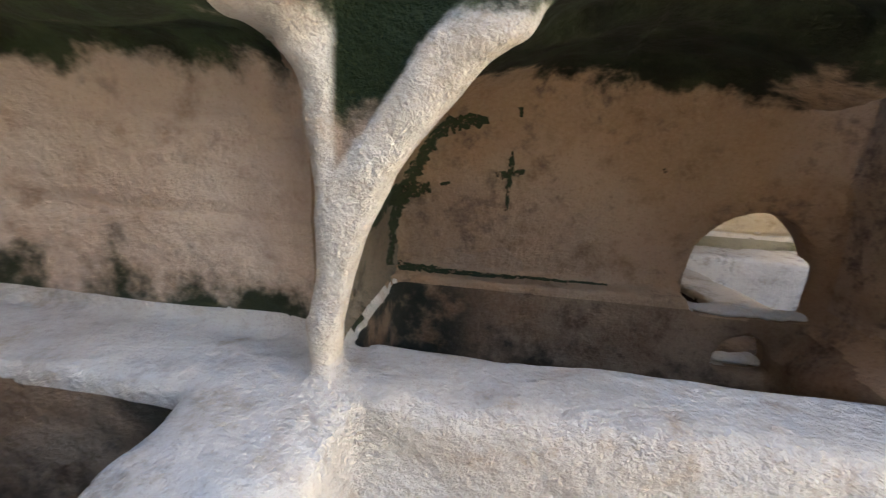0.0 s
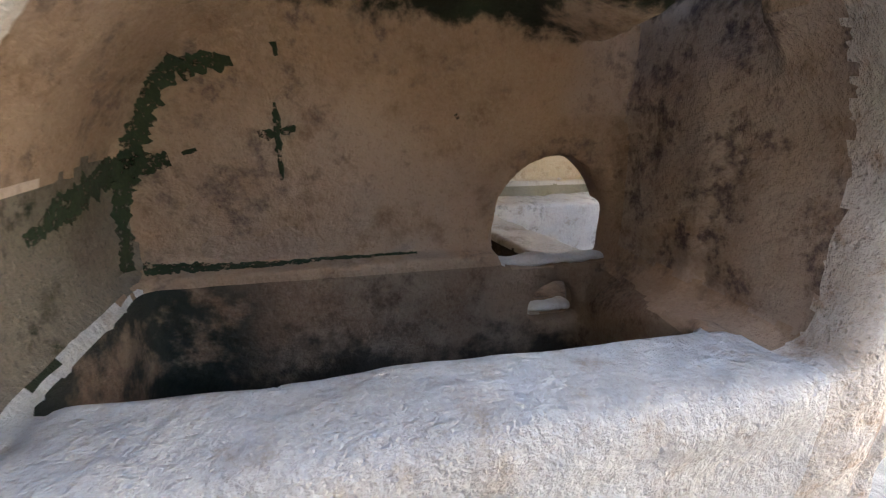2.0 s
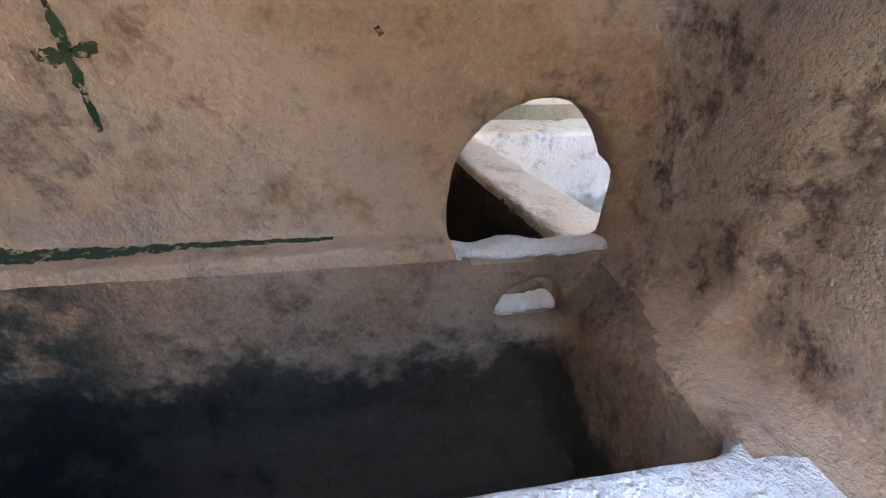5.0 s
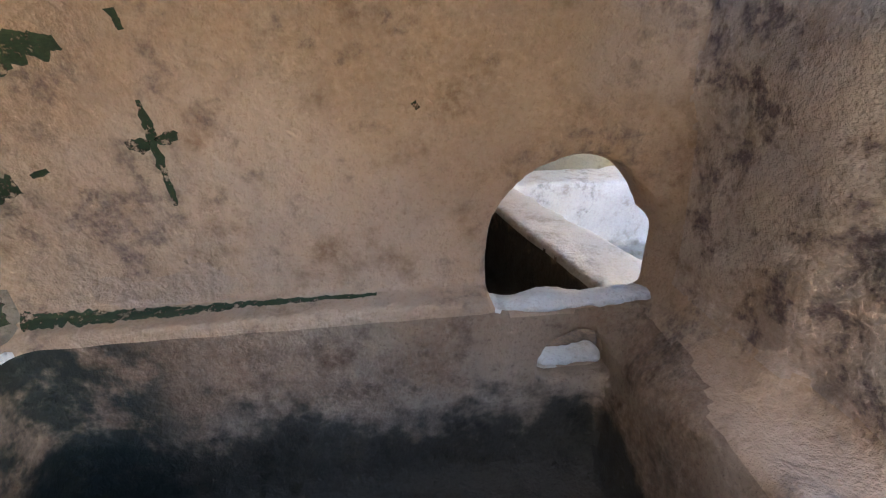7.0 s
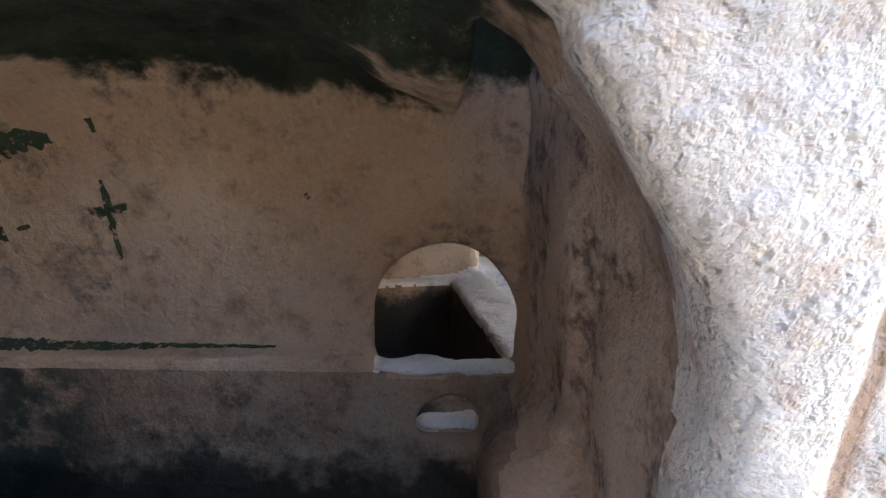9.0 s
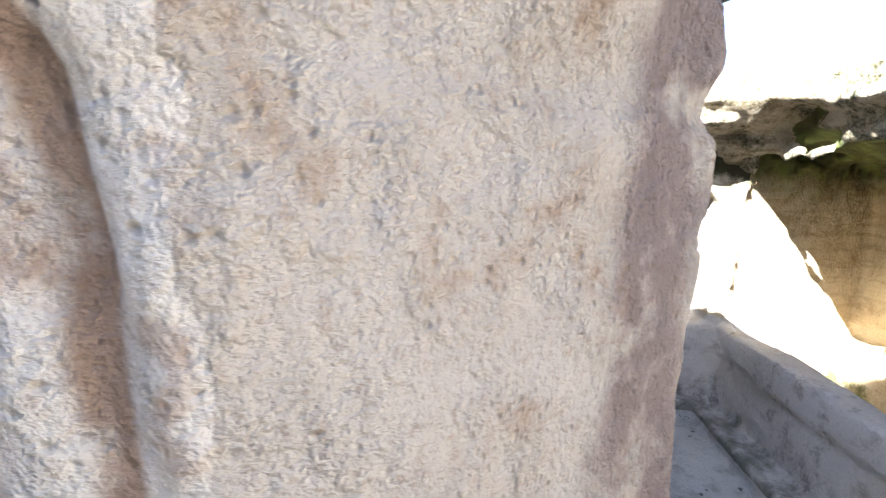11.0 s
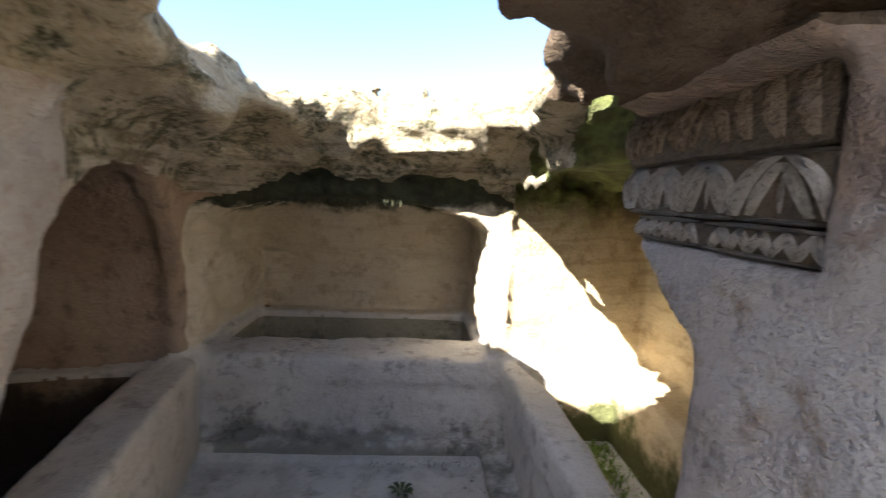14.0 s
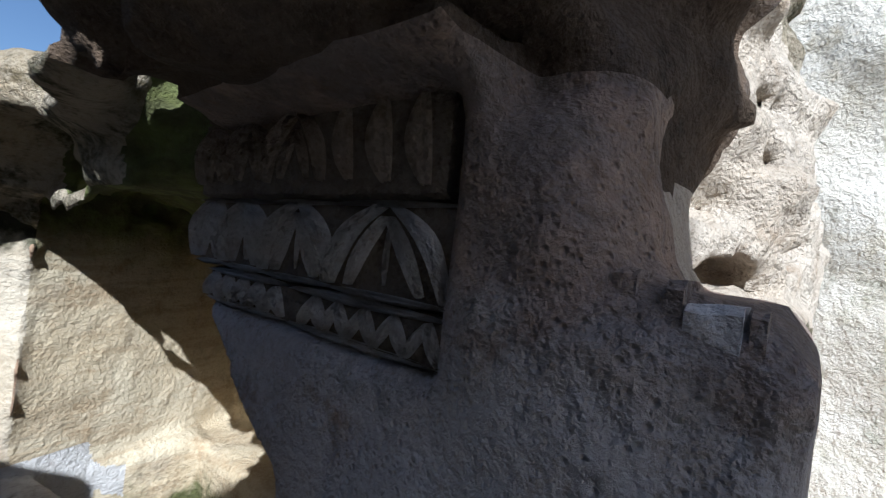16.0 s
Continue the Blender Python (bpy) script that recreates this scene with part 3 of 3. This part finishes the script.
# dark copy for the unseen cliffs, so that they bounce less light
SHADE = rock_material("darkened_cliff_stone", (0.33, 0.29, 0.23), (0.40, 0.36, 0.30), (0.22, 0.18, 0.13), stain=0.5, layers=0.4, bump=0.7)
# pale copy: sunlight on the east cliff put into its colour
CLIFF = rock_material("sun_paled_cliff_stone", (0.62, 0.57, 0.47), (0.72, 0.68, 0.59), (0.44, 0.38, 0.27), stain=0.5, layers=0.4, bump=0.7,
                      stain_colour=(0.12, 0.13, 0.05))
for label, lo, hi, cell, field in (
        ("unseen limestone cliff added to shade the tomb front", (-4.4, -2.3, -0.3), (2.2, -1.2, 6.1), 0.075, rough_box(-4.2, 1.32, -2.0, -1.62, -0.2, 5.65, 0.1)),
        ("sunlit pitted limestone wall with green streaks", (5.3, -3.5, -0.3), (7.4, 2.2, 4.6), 0.05, rough_box(5.72, 7.2, -3.3, 2.0, -0.2, 4.2)),
        ("unseen limestone cliff added on the west to cut skylight", (-4.4, -1.9, -0.3), (-1.2, 4.2, 5.8), 0.08, rough_box(-4.2, -1.45, -1.7, 4.0, -0.2, 5.2)),
        ("unseen limestone cliff added on the south to darken the courtyard", (0.6, -4.6, -0.3), (6.0, -3.2, 4.4), 0.08, rough_box(0.8, 5.8, -4.3, -3.6, -0.2, 3.8))):
    v, q = lump_field(lo, hi, cell, field, 0.075)
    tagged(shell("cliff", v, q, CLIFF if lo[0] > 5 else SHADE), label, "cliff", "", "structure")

bm = bmesh.new()
bmesh.ops.create_grid(bm, x_segments=60, y_segments=60, size=600)
for v in bm.verts:
    v.co.z = -0.12
me = bpy.data.meshes.new("ground")
bm.to_mesh(me)
bm.free()
me.materials.append(rock_material("dry_ground", (0.34, 0.28, 0.19), (0.42, 0.36, 0.26), (0.16, 0.17, 0.07), stain=0.4))
tagged(new("ground", me), "dry stony ground around the rock-cut tomb", "ground", "", "structure")


# ---- carved capital on the east pillar ----
def part(name, bm, material, parent, label=""):
    bmesh.ops.recalc_face_normals(bm, faces=bm.faces)
    m = bpy.data.meshes.new(name)
    bm.to_mesh(m)
    bm.free()
    m.materials.append(material)
    return under(new(name, m), parent, label)


def tier(y0, y1, z0, z1, x_low, x_high, back=4.02):
    """A band of stone, its face leaning from x_low at the foot to x_high at the head, with worn edges."""
    bm = bmesh.new()
    n = 26
    rows = []
    for i in range(n + 1):
        y = y0 + (y1 - y0) * i / n
        ring = []
        for f, z in ((0.012, z0), (0.0, z0 + 0.006), (0.0, z1 - 0.006), (0.012, z1)):
            x = x_low + (x_high - x_low) * (z - z0) / (z1 - z0) + f
            p = Vector((x, y, z))
            p.x += 0.006 * noise.noise(p * 22) + 0.003 * noise.noise(p * 70)
            p.z += 0.004 * noise.noise(p * 31)
            ring.append(bm.verts.new(p))
        ring.append(bm.verts.new((back, y, z1)))
        ring.append(bm.verts.new((back, y, z0)))
        rows.append(ring)
    for a, b in zip(rows, rows[1:]):
        for k in range(6):
            bm.faces.new((a[k], a[(k + 1) % 6], b[(k + 1) % 6], b[k]))
    bm.faces.new(rows[0][::-1])
    bm.faces.new(rows[-1])
    return bm


def leaf(x, start, end, bow, width, proud):
    """One carved leaf: a bowed, pointed ridge with hollowed flanks, from start to end (y, z) on a face at x."""
    bm = bmesh.new()
    (ya, za), (yb, zb) = start, end
    dy, dz = yb - ya, zb - za
    n = math.hypot(dy, dz)
    ny, nz = -dz / n, dy / n
    rows = []
    steps = 9
    for i in range(steps + 1):
        t = i / steps
        w = width * (0.15 + math.sin(math.pi * min(1, t * 0.9 + 0.06)) ** 0.8)
        off = bow * math.sin(math.pi * t)
        cy, cz = ya + dy * t + ny * off, za + dz * t + nz * off
        h = proud * (0.45 + 0.55 * math.sin(math.pi * (0.15 + 0.75 * t)))
        ring = []
        for k, up in ((-1.0, -0.010), (-0.8, 0.75), (-0.4, 0.45), (0.0, 1.0), (0.4, 0.45), (0.8, 0.75), (1.0, -0.010)):
            jag = 0.0012 * noise.noise(Vector((cy * 90, cz * 90, k)))
            ring.append(bm.verts.new((x - h * up + (0.012 if up < 0 else 0) + jag, cy + ny * w * k, cz + nz * w * k)))
        rows.append(ring)
    for a, b in zip(rows, rows[1:]):
        for k in range(6):
            bm.faces.new((a[k], a[k + 1], b[k + 1], b[k]))
    for f in bm.faces:
        f.smooth = True
    return bm


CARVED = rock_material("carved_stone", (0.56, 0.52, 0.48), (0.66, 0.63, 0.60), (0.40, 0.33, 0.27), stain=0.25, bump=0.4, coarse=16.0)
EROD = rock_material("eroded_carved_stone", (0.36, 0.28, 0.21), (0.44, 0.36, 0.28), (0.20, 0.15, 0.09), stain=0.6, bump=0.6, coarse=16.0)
# dark backing for the pale leaves: shade of the hollows put into the colour
DEEP = rock_material("shade_dark_recess_stone", (0.17, 0.135, 0.10), (0.23, 0.185, 0.14), (0.09, 0.07, 0.05), stain=0.6, bump=0.6, coarse=16.0)
pillar = ROCK["pillar_east"]
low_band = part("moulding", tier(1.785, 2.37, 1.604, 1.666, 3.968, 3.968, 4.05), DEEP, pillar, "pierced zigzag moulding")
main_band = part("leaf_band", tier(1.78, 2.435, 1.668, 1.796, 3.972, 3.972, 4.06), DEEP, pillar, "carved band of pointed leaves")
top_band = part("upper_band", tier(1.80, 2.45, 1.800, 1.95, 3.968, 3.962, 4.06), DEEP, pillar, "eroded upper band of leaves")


def fillet(band, x, y0, y1, z, width, proud):
    part("fillet", leaf(x + 0.012, (y0, z), (y1, z), 0.0, width, proud), CARVED, band)


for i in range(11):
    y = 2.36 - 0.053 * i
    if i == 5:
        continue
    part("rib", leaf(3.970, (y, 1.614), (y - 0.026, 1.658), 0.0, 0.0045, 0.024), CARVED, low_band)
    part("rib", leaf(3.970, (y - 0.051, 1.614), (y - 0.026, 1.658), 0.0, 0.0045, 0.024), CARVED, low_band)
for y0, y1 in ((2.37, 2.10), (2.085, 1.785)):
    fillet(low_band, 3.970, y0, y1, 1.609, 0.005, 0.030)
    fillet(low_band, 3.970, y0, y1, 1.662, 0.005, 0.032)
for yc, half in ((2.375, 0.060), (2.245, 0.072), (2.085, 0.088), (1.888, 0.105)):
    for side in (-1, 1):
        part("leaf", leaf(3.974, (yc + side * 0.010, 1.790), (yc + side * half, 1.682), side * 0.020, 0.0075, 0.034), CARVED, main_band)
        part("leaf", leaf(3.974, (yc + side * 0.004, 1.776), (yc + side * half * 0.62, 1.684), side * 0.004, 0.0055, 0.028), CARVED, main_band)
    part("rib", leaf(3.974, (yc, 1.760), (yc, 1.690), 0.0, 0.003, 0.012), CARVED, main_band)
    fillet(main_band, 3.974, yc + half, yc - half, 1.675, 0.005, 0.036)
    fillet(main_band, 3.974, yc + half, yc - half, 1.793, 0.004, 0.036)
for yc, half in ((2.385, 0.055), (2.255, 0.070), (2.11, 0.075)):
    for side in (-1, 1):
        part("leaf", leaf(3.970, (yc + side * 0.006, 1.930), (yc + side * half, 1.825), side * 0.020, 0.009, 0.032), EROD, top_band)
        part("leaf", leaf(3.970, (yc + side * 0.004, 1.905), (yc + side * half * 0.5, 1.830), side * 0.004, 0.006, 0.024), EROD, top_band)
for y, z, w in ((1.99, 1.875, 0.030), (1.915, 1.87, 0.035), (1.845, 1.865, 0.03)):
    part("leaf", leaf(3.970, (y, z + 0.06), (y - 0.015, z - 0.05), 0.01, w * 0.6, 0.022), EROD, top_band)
# sunk panel beside the shaft
for y0, y1, z0, z1, x in ((1.586, 1.604, 1.650, 1.742, 3.952), (1.552, 1.565, 1.650, 1.738, 3.953), (1.500, 1.510, 1.655, 1.722, 3.956)):
    part("rib", tier(y0, y1, z0, z1, x, x + 0.004), MATS["pillar_east"], pillar)
part("sill", tier(1.535, 1.645, 1.636, 1.650, 3.950, 3.944), MATS["pillar_east"], pillar, "narrow carved ledge")
part("panel", tier(1.514, 1.550, 1.660, 1.722, 3.950, 3.950), CARVED, pillar)

# ---- moss on the first tomb, draped over the stone ----
from mathutils.bvhtree import BVHTree
zone = (mx > 0.1) & (mx < 2.0) & (my > 1.1) & (my < 2.2) & (mz > 0.5) & (mz < 2.0)
zone_ids, zone_back = np.unique(quads[zone], return_inverse=True)
tree = BVHTree.FromPolygons([Vector(v) for v in verts[zone_ids]], zone_back.reshape(-1, 4).tolist())
EYE_A = Vector((1.05, 1.32, 1.30))


def smear(bm, spine, seed):
    """A ragged patch of moss along a spine of (x, y, z, half width), laid on the wall."""
    rows = []
    ks = (-1.0, -0.72, -0.4, 0.0, 0.4, 0.72, 1.0)
    for (a, b) in zip(spine, spine[1:]):
        steps = max(5, int((Vector(b[:3]) - Vector(a[:3])).length / 0.006))
        for i in range(steps):
            t = i / steps
            c = Vector(a[:3]).lerp(Vector(b[:3]), t)
            along = (Vector(b[:3]) - Vector(a[:3])).normalized()
            view = (c - EYE_A).normalized()
            across = along.cross(view).normalized()
            half = a[3] + (b[3] - a[3]) * t
            ring = []
            for k in ks:
                q = c * 38 + Vector((0, 0, 9.0 * (k > 0) + seed))
                w = half * (1.0 + 0.75 * noise.noise(q) + 0.45 * noise.noise(q * 3.1))
                p = c + across * (max(w, 0.0012) * k)
                hit = tree.ray_cast(EYE_A, (p - EYE_A).normalized())
                if hit[0] is None:
                    ring = None
                    break
                lift = 0.003 + 0.003 * noise.noise(p * 120) if abs(k) < 1 else 0.0004
                ring.append(bm.verts.new(hit[0] + hit[1] * (lift if hit[1].dot(view) < 0 else -lift)))
            if ring:
                rows.append(ring)
    for a, b in zip(rows, rows[1:]):
        for k in range(6):
            bm.faces.new((a[k], a[k + 1], b[k + 1], b[k]))


MOSS = plain("wall_moss", (0.022, 0.032, 0.010), 0.95, 0.6, 60)
mt = MOSS.node_tree
gap = mt.nodes.new("ShaderNodeTexNoise")
gap.inputs["Scale"].default_value, gap.inputs["Detail"].default_value, gap.inputs["Roughness"].default_value = 45, 6, 0.7
place = mt.nodes.new("ShaderNodeNewGeometry")
mt.links.new(place.outputs["Position"], gap.inputs["Vector"])
cut = mt.nodes.new("ShaderNodeMapRange")
for i, value in enumerate((0.37, 0.46, 0.0, 1.0)):
    cut.inputs[i + 1].default_value = value
mt.links.new(gap.outputs[0], cut.inputs[0])
bare = mt.nodes.new("ShaderNodeBsdfTransparent")
both = mt.nodes.new("ShaderNodeMixShader")
mt.links.new(cut.outputs[0], both.inputs[0])
mt.links.new(bare.outputs[0], both.inputs[1])
mt.links.new(mt.nodes["Principled BSDF"].outputs[0], both.inputs[2])
mt.links.new(both.outputs[0], mt.nodes["Material Output"].inputs["Surface"])
for label, seed, spines in (
        ("dark green moss in a cross-shaped crack of the wall", 1, [[(0.692, 1.99, 1.475, 0.004), (0.695, 1.99, 1.415, 0.010), (0.702, 1.99, 1.34, 0.009), (0.706, 1.99, 1.225, 0.004)],
                                                                   [(0.642, 1.99, 1.375, 0.008), (0.670, 1.99, 1.38, 0.020), (0.695, 1.99, 1.375, 0.010)], [(0.705, 1.99, 1.385, 0.010), (0.735, 1.99, 1.395, 0.014), (0.757, 1.99, 1.39, 0.005)]]),
        ("dark moss down the corner of the arched tomb", 2, [[(0.40, 1.99, 1.62, 0.03), (0.34, 1.99, 1.50, 0.026), (0.29, 1.97, 1.33, 0.032), (0.25, 1.95, 1.10, 0.022), (0.23, 1.95, 0.96, 0.026)],
                                                            [(0.39, 1.99, 1.30, 0.025), (0.27, 1.9, 1.27, 0.038), (0.20, 1.7, 1.22, 0.035), (0.19, 1.55, 1.18, 0.015)], [(0.425, 1.99, 1.32, 0.006), (0.47, 1.99, 1.335, 0.008)]]),
        ("thin dark moss along the ledge behind the trough", 3, [[(0.24, 2.0, 0.952, 0.020), (0.55, 2.0, 0.945, 0.012), (0.85, 2.02, 0.94, 0.007), (1.15, 2.03, 0.935, 0.004)]]),
        ("small dark moss spots on the tomb wall", 4, [[(1.275, 1.99, 1.445, 0.007), (1.287, 1.99, 1.425, 0.005)], [(0.69, 1.99, 1.66, 0.01), (0.705, 1.99, 1.61, 0.005)],
                                                       [(0.42, 1.99, 1.56, 0.03), (0.50, 1.99, 1.59, 0.03), (0.58, 1.99, 1.60, 0.012)]])):
    bm = bmesh.new()
    for sp in spines:
        smear(bm, sp, seed)
    for f in bm.faces:
        f.smooth = True
    m = bpy.data.meshes.new("moss")
    bm.to_mesh(m)
    bm.free()
    m.materials.append(MOSS)
    tagged(new("moss", m), label, "moss", "", "stuff")


# ---- plants and loose stones ----
def blades(name, label, spots, material, length, width, seed, droop=0.4, tilt=0.5):
    rnd = random.Random(seed)
    bm = bmesh.new()
    for x, y, z, spread, count in spots:
        for _ in range(count):
            p = Vector((x + rnd.gauss(0, spread), y + rnd.gauss(0, spread), z))
            a = rnd.uniform(0, 2 * math.pi)
            d = Vector((math.cos(a), math.sin(a), 0))
            l = length * rnd.uniform(0.5, 1.2)
            side = Vector((-d.y, d.x, 0)) * width
            q1 = p + d * (l * 0.25 * tilt) + Vector((0, 0, l * 0.6))
            q2 = p + d * (l * 0.7 * tilt) + Vector((0, 0, l * (1 - droop)))
            vs = [bm.verts.new(v) for v in (p - side * 0.6, p + side * 0.6, q1 + side, q1 - side, q2)]
            bm.faces.new(vs[:4])
            bm.faces.new((vs[3], vs[2], vs[4]))
    m = bpy.data.meshes.new(name)
    bm.to_mesh(m)
    bm.free()
    m.materials.append(material)
    return tagged(new(name, m), label, "plants", "", "stuff")


GRASS = plain("fresh_grass", (0.13, 0.20, 0.03), 0.6, 0.5, 40)
DARKLEAF = plain("dark_weed", (0.03, 0.06, 0.02), 0.6, 0.5, 40)
blades("grass", "fresh green grass in the sunny corner", [(4.45, 3.80, 0.0, 0.07, 160), (4.55, 3.62, 0.0, 0.07, 160), (4.60, 3.85, 0.0, 0.05, 120), (4.45, 3.45, 0.0, 0.08, 120)], GRASS, 0.11, 0.004, 5)
blades("moss_tufts", "dark moss tufts along the foot of the trough", [(3.1 + 0.09 * i, 3.74, 0.0, 0.02, 16) for i in range(9)] + [(3.79 + 0.008 * i, 3.45 - 0.12 * i, 0.0, 0.025, 18) for i in range(6)], DARKLEAF, 0.035, 0.003, 6)
hang = blades("hanging_moss", "dark dry moss hanging from the rock lip", [(2.15 + 0.05 * i, 3.88, -1.66, 0.03, 12) for i in range(22)], plain("dry_moss", (0.03, 0.03, 0.012), 0.9, 0.6, 30), 0.045, 0.004, 7, 0.0, 0.3)
for v in hang.data.vertices:
    v.co.z = -v.co.z
plant = thing("weed", (3.29, 3.46, 0.0), "small dark green weed growing on the floor", "plant")
rnd = random.Random(3)
for i in range(9):
    bm = bmesh.new()
    a = i * 0.73
    d = Vector((math.cos(a), math.sin(a), 0))
    sdir = Vector((-d.y, d.x, 0))
    base = Vector((3.29, 3.46, 0.008)) + d * 0.01
    l = rnd.uniform(0.05, 0.09)
    prev = None
    for t, w, h in ((0, 0.002, 0.0), (0.4, 0.011, 0.028), (0.75, 0.014, 0.034), (1.0, 0.001, 0.022)):
        c = base + d * (l * t) + Vector((0, 0, h))
        row = [bm.verts.new(c - sdir * w), bm.verts.new(c - Vector((0, 0, 0.003))), bm.verts.new(c + sdir * w)]
        if prev:
            bm.faces.new((prev[0], prev[1], row[1], row[0]))
            bm.faces.new((prev[1], prev[2], row[2], row[1]))
        prev = row
    part("leaf", bm, DARKLEAF, plant)


def pebble(at, size, material, label, name="stone"):
    bm = bmesh.new()
    bmesh.ops.create_icosphere(bm, subdivisions=2, radius=size)
    for v in bm.verts:
        k = 1 + 0.35 * noise.noise(v.co / size * 1.3 + Vector(at) * 7)
        v.co = Vector((v.co.x * k, v.co.y * k * 0.8, v.co.z * k * 0.6 + size * 0.5))
    for f in bm.faces:
        f.smooth = True
    m = bpy.data.meshes.new(name)
    bm.to_mesh(m)
    bm.free()
    m.materials.append(material)
    ob = tagged(new(name, m), label, "stone", "loose stones")
    ob.location = at
    return ob


pebble((3.31, 4.98, 0.652), 0.022, MATS["tomb_side"], "small pale stone on the trough's back edge")
pebble((2.02, 4.99, 0.652), 0.03, MATS["wall_west"], "small dark stone on the trough's back edge")
for i in range(26):
    x, y = rnd.uniform(2.45, 3.75), rnd.uniform(2.4, 3.7)
    pebble((x, y, 0.004), rnd.uniform(0.004, 0.011), MATS["low_wall"], "tiny grey stone chip on the chamber floor")


def sill(name, x0, x1, y, z, label):
    """A rough, pale stone lip along the foot of a cut window."""
    bm = bmesh.new()
    n = 34
    rows = []
    for i in range(n + 1):
        x = x0 + (x1 - x0) * i / n
        ring = []
        for k in range(8):
            a = 2 * math.pi * k / 8
            p = Vector((x, y + 0.045 * math.cos(a), z + 0.016 * math.sin(a)))
            w = 1 + 0.6 * noise.noise(p * 9) + 0.25 * noise.noise(p * 40)
            fade = min(1.0, i / 4 + 0.15, (n - i) / 3 + 0.15)
            ring.append(bm.verts.new((x, y + 0.045 * math.cos(a) * w * fade, z + 0.016 * math.sin(a) * w * fade)))
        rows.append(ring)
    for a, b in zip(rows, rows[1:]):
        for k in range(8):
            bm.faces.new((a[k], a[(k + 1) % 8], b[(k + 1) % 8], b[k]))
    bm.faces.new(rows[0][::-1])
    bm.faces.new(rows[-1])
    bmesh.ops.recalc_face_normals(bm, faces=bm.faces)
    for f in bm.faces:
        f.smooth = True
    m = bpy.data.meshes.new(name)
    bm.to_mesh(m)
    bm.free()
    m.materials.append(MATS["tomb_side"])
    return tagged(new(name, m), label, "sill", "", "structure")


sill("window_sill", 1.39, 1.93, 2.00, 0.892, "rough pale stone lip along the foot of the cut window")
sill("window_sill", 1.59, 1.81, 2.03, 0.668, "rough pale stone lip in the small cut hole")
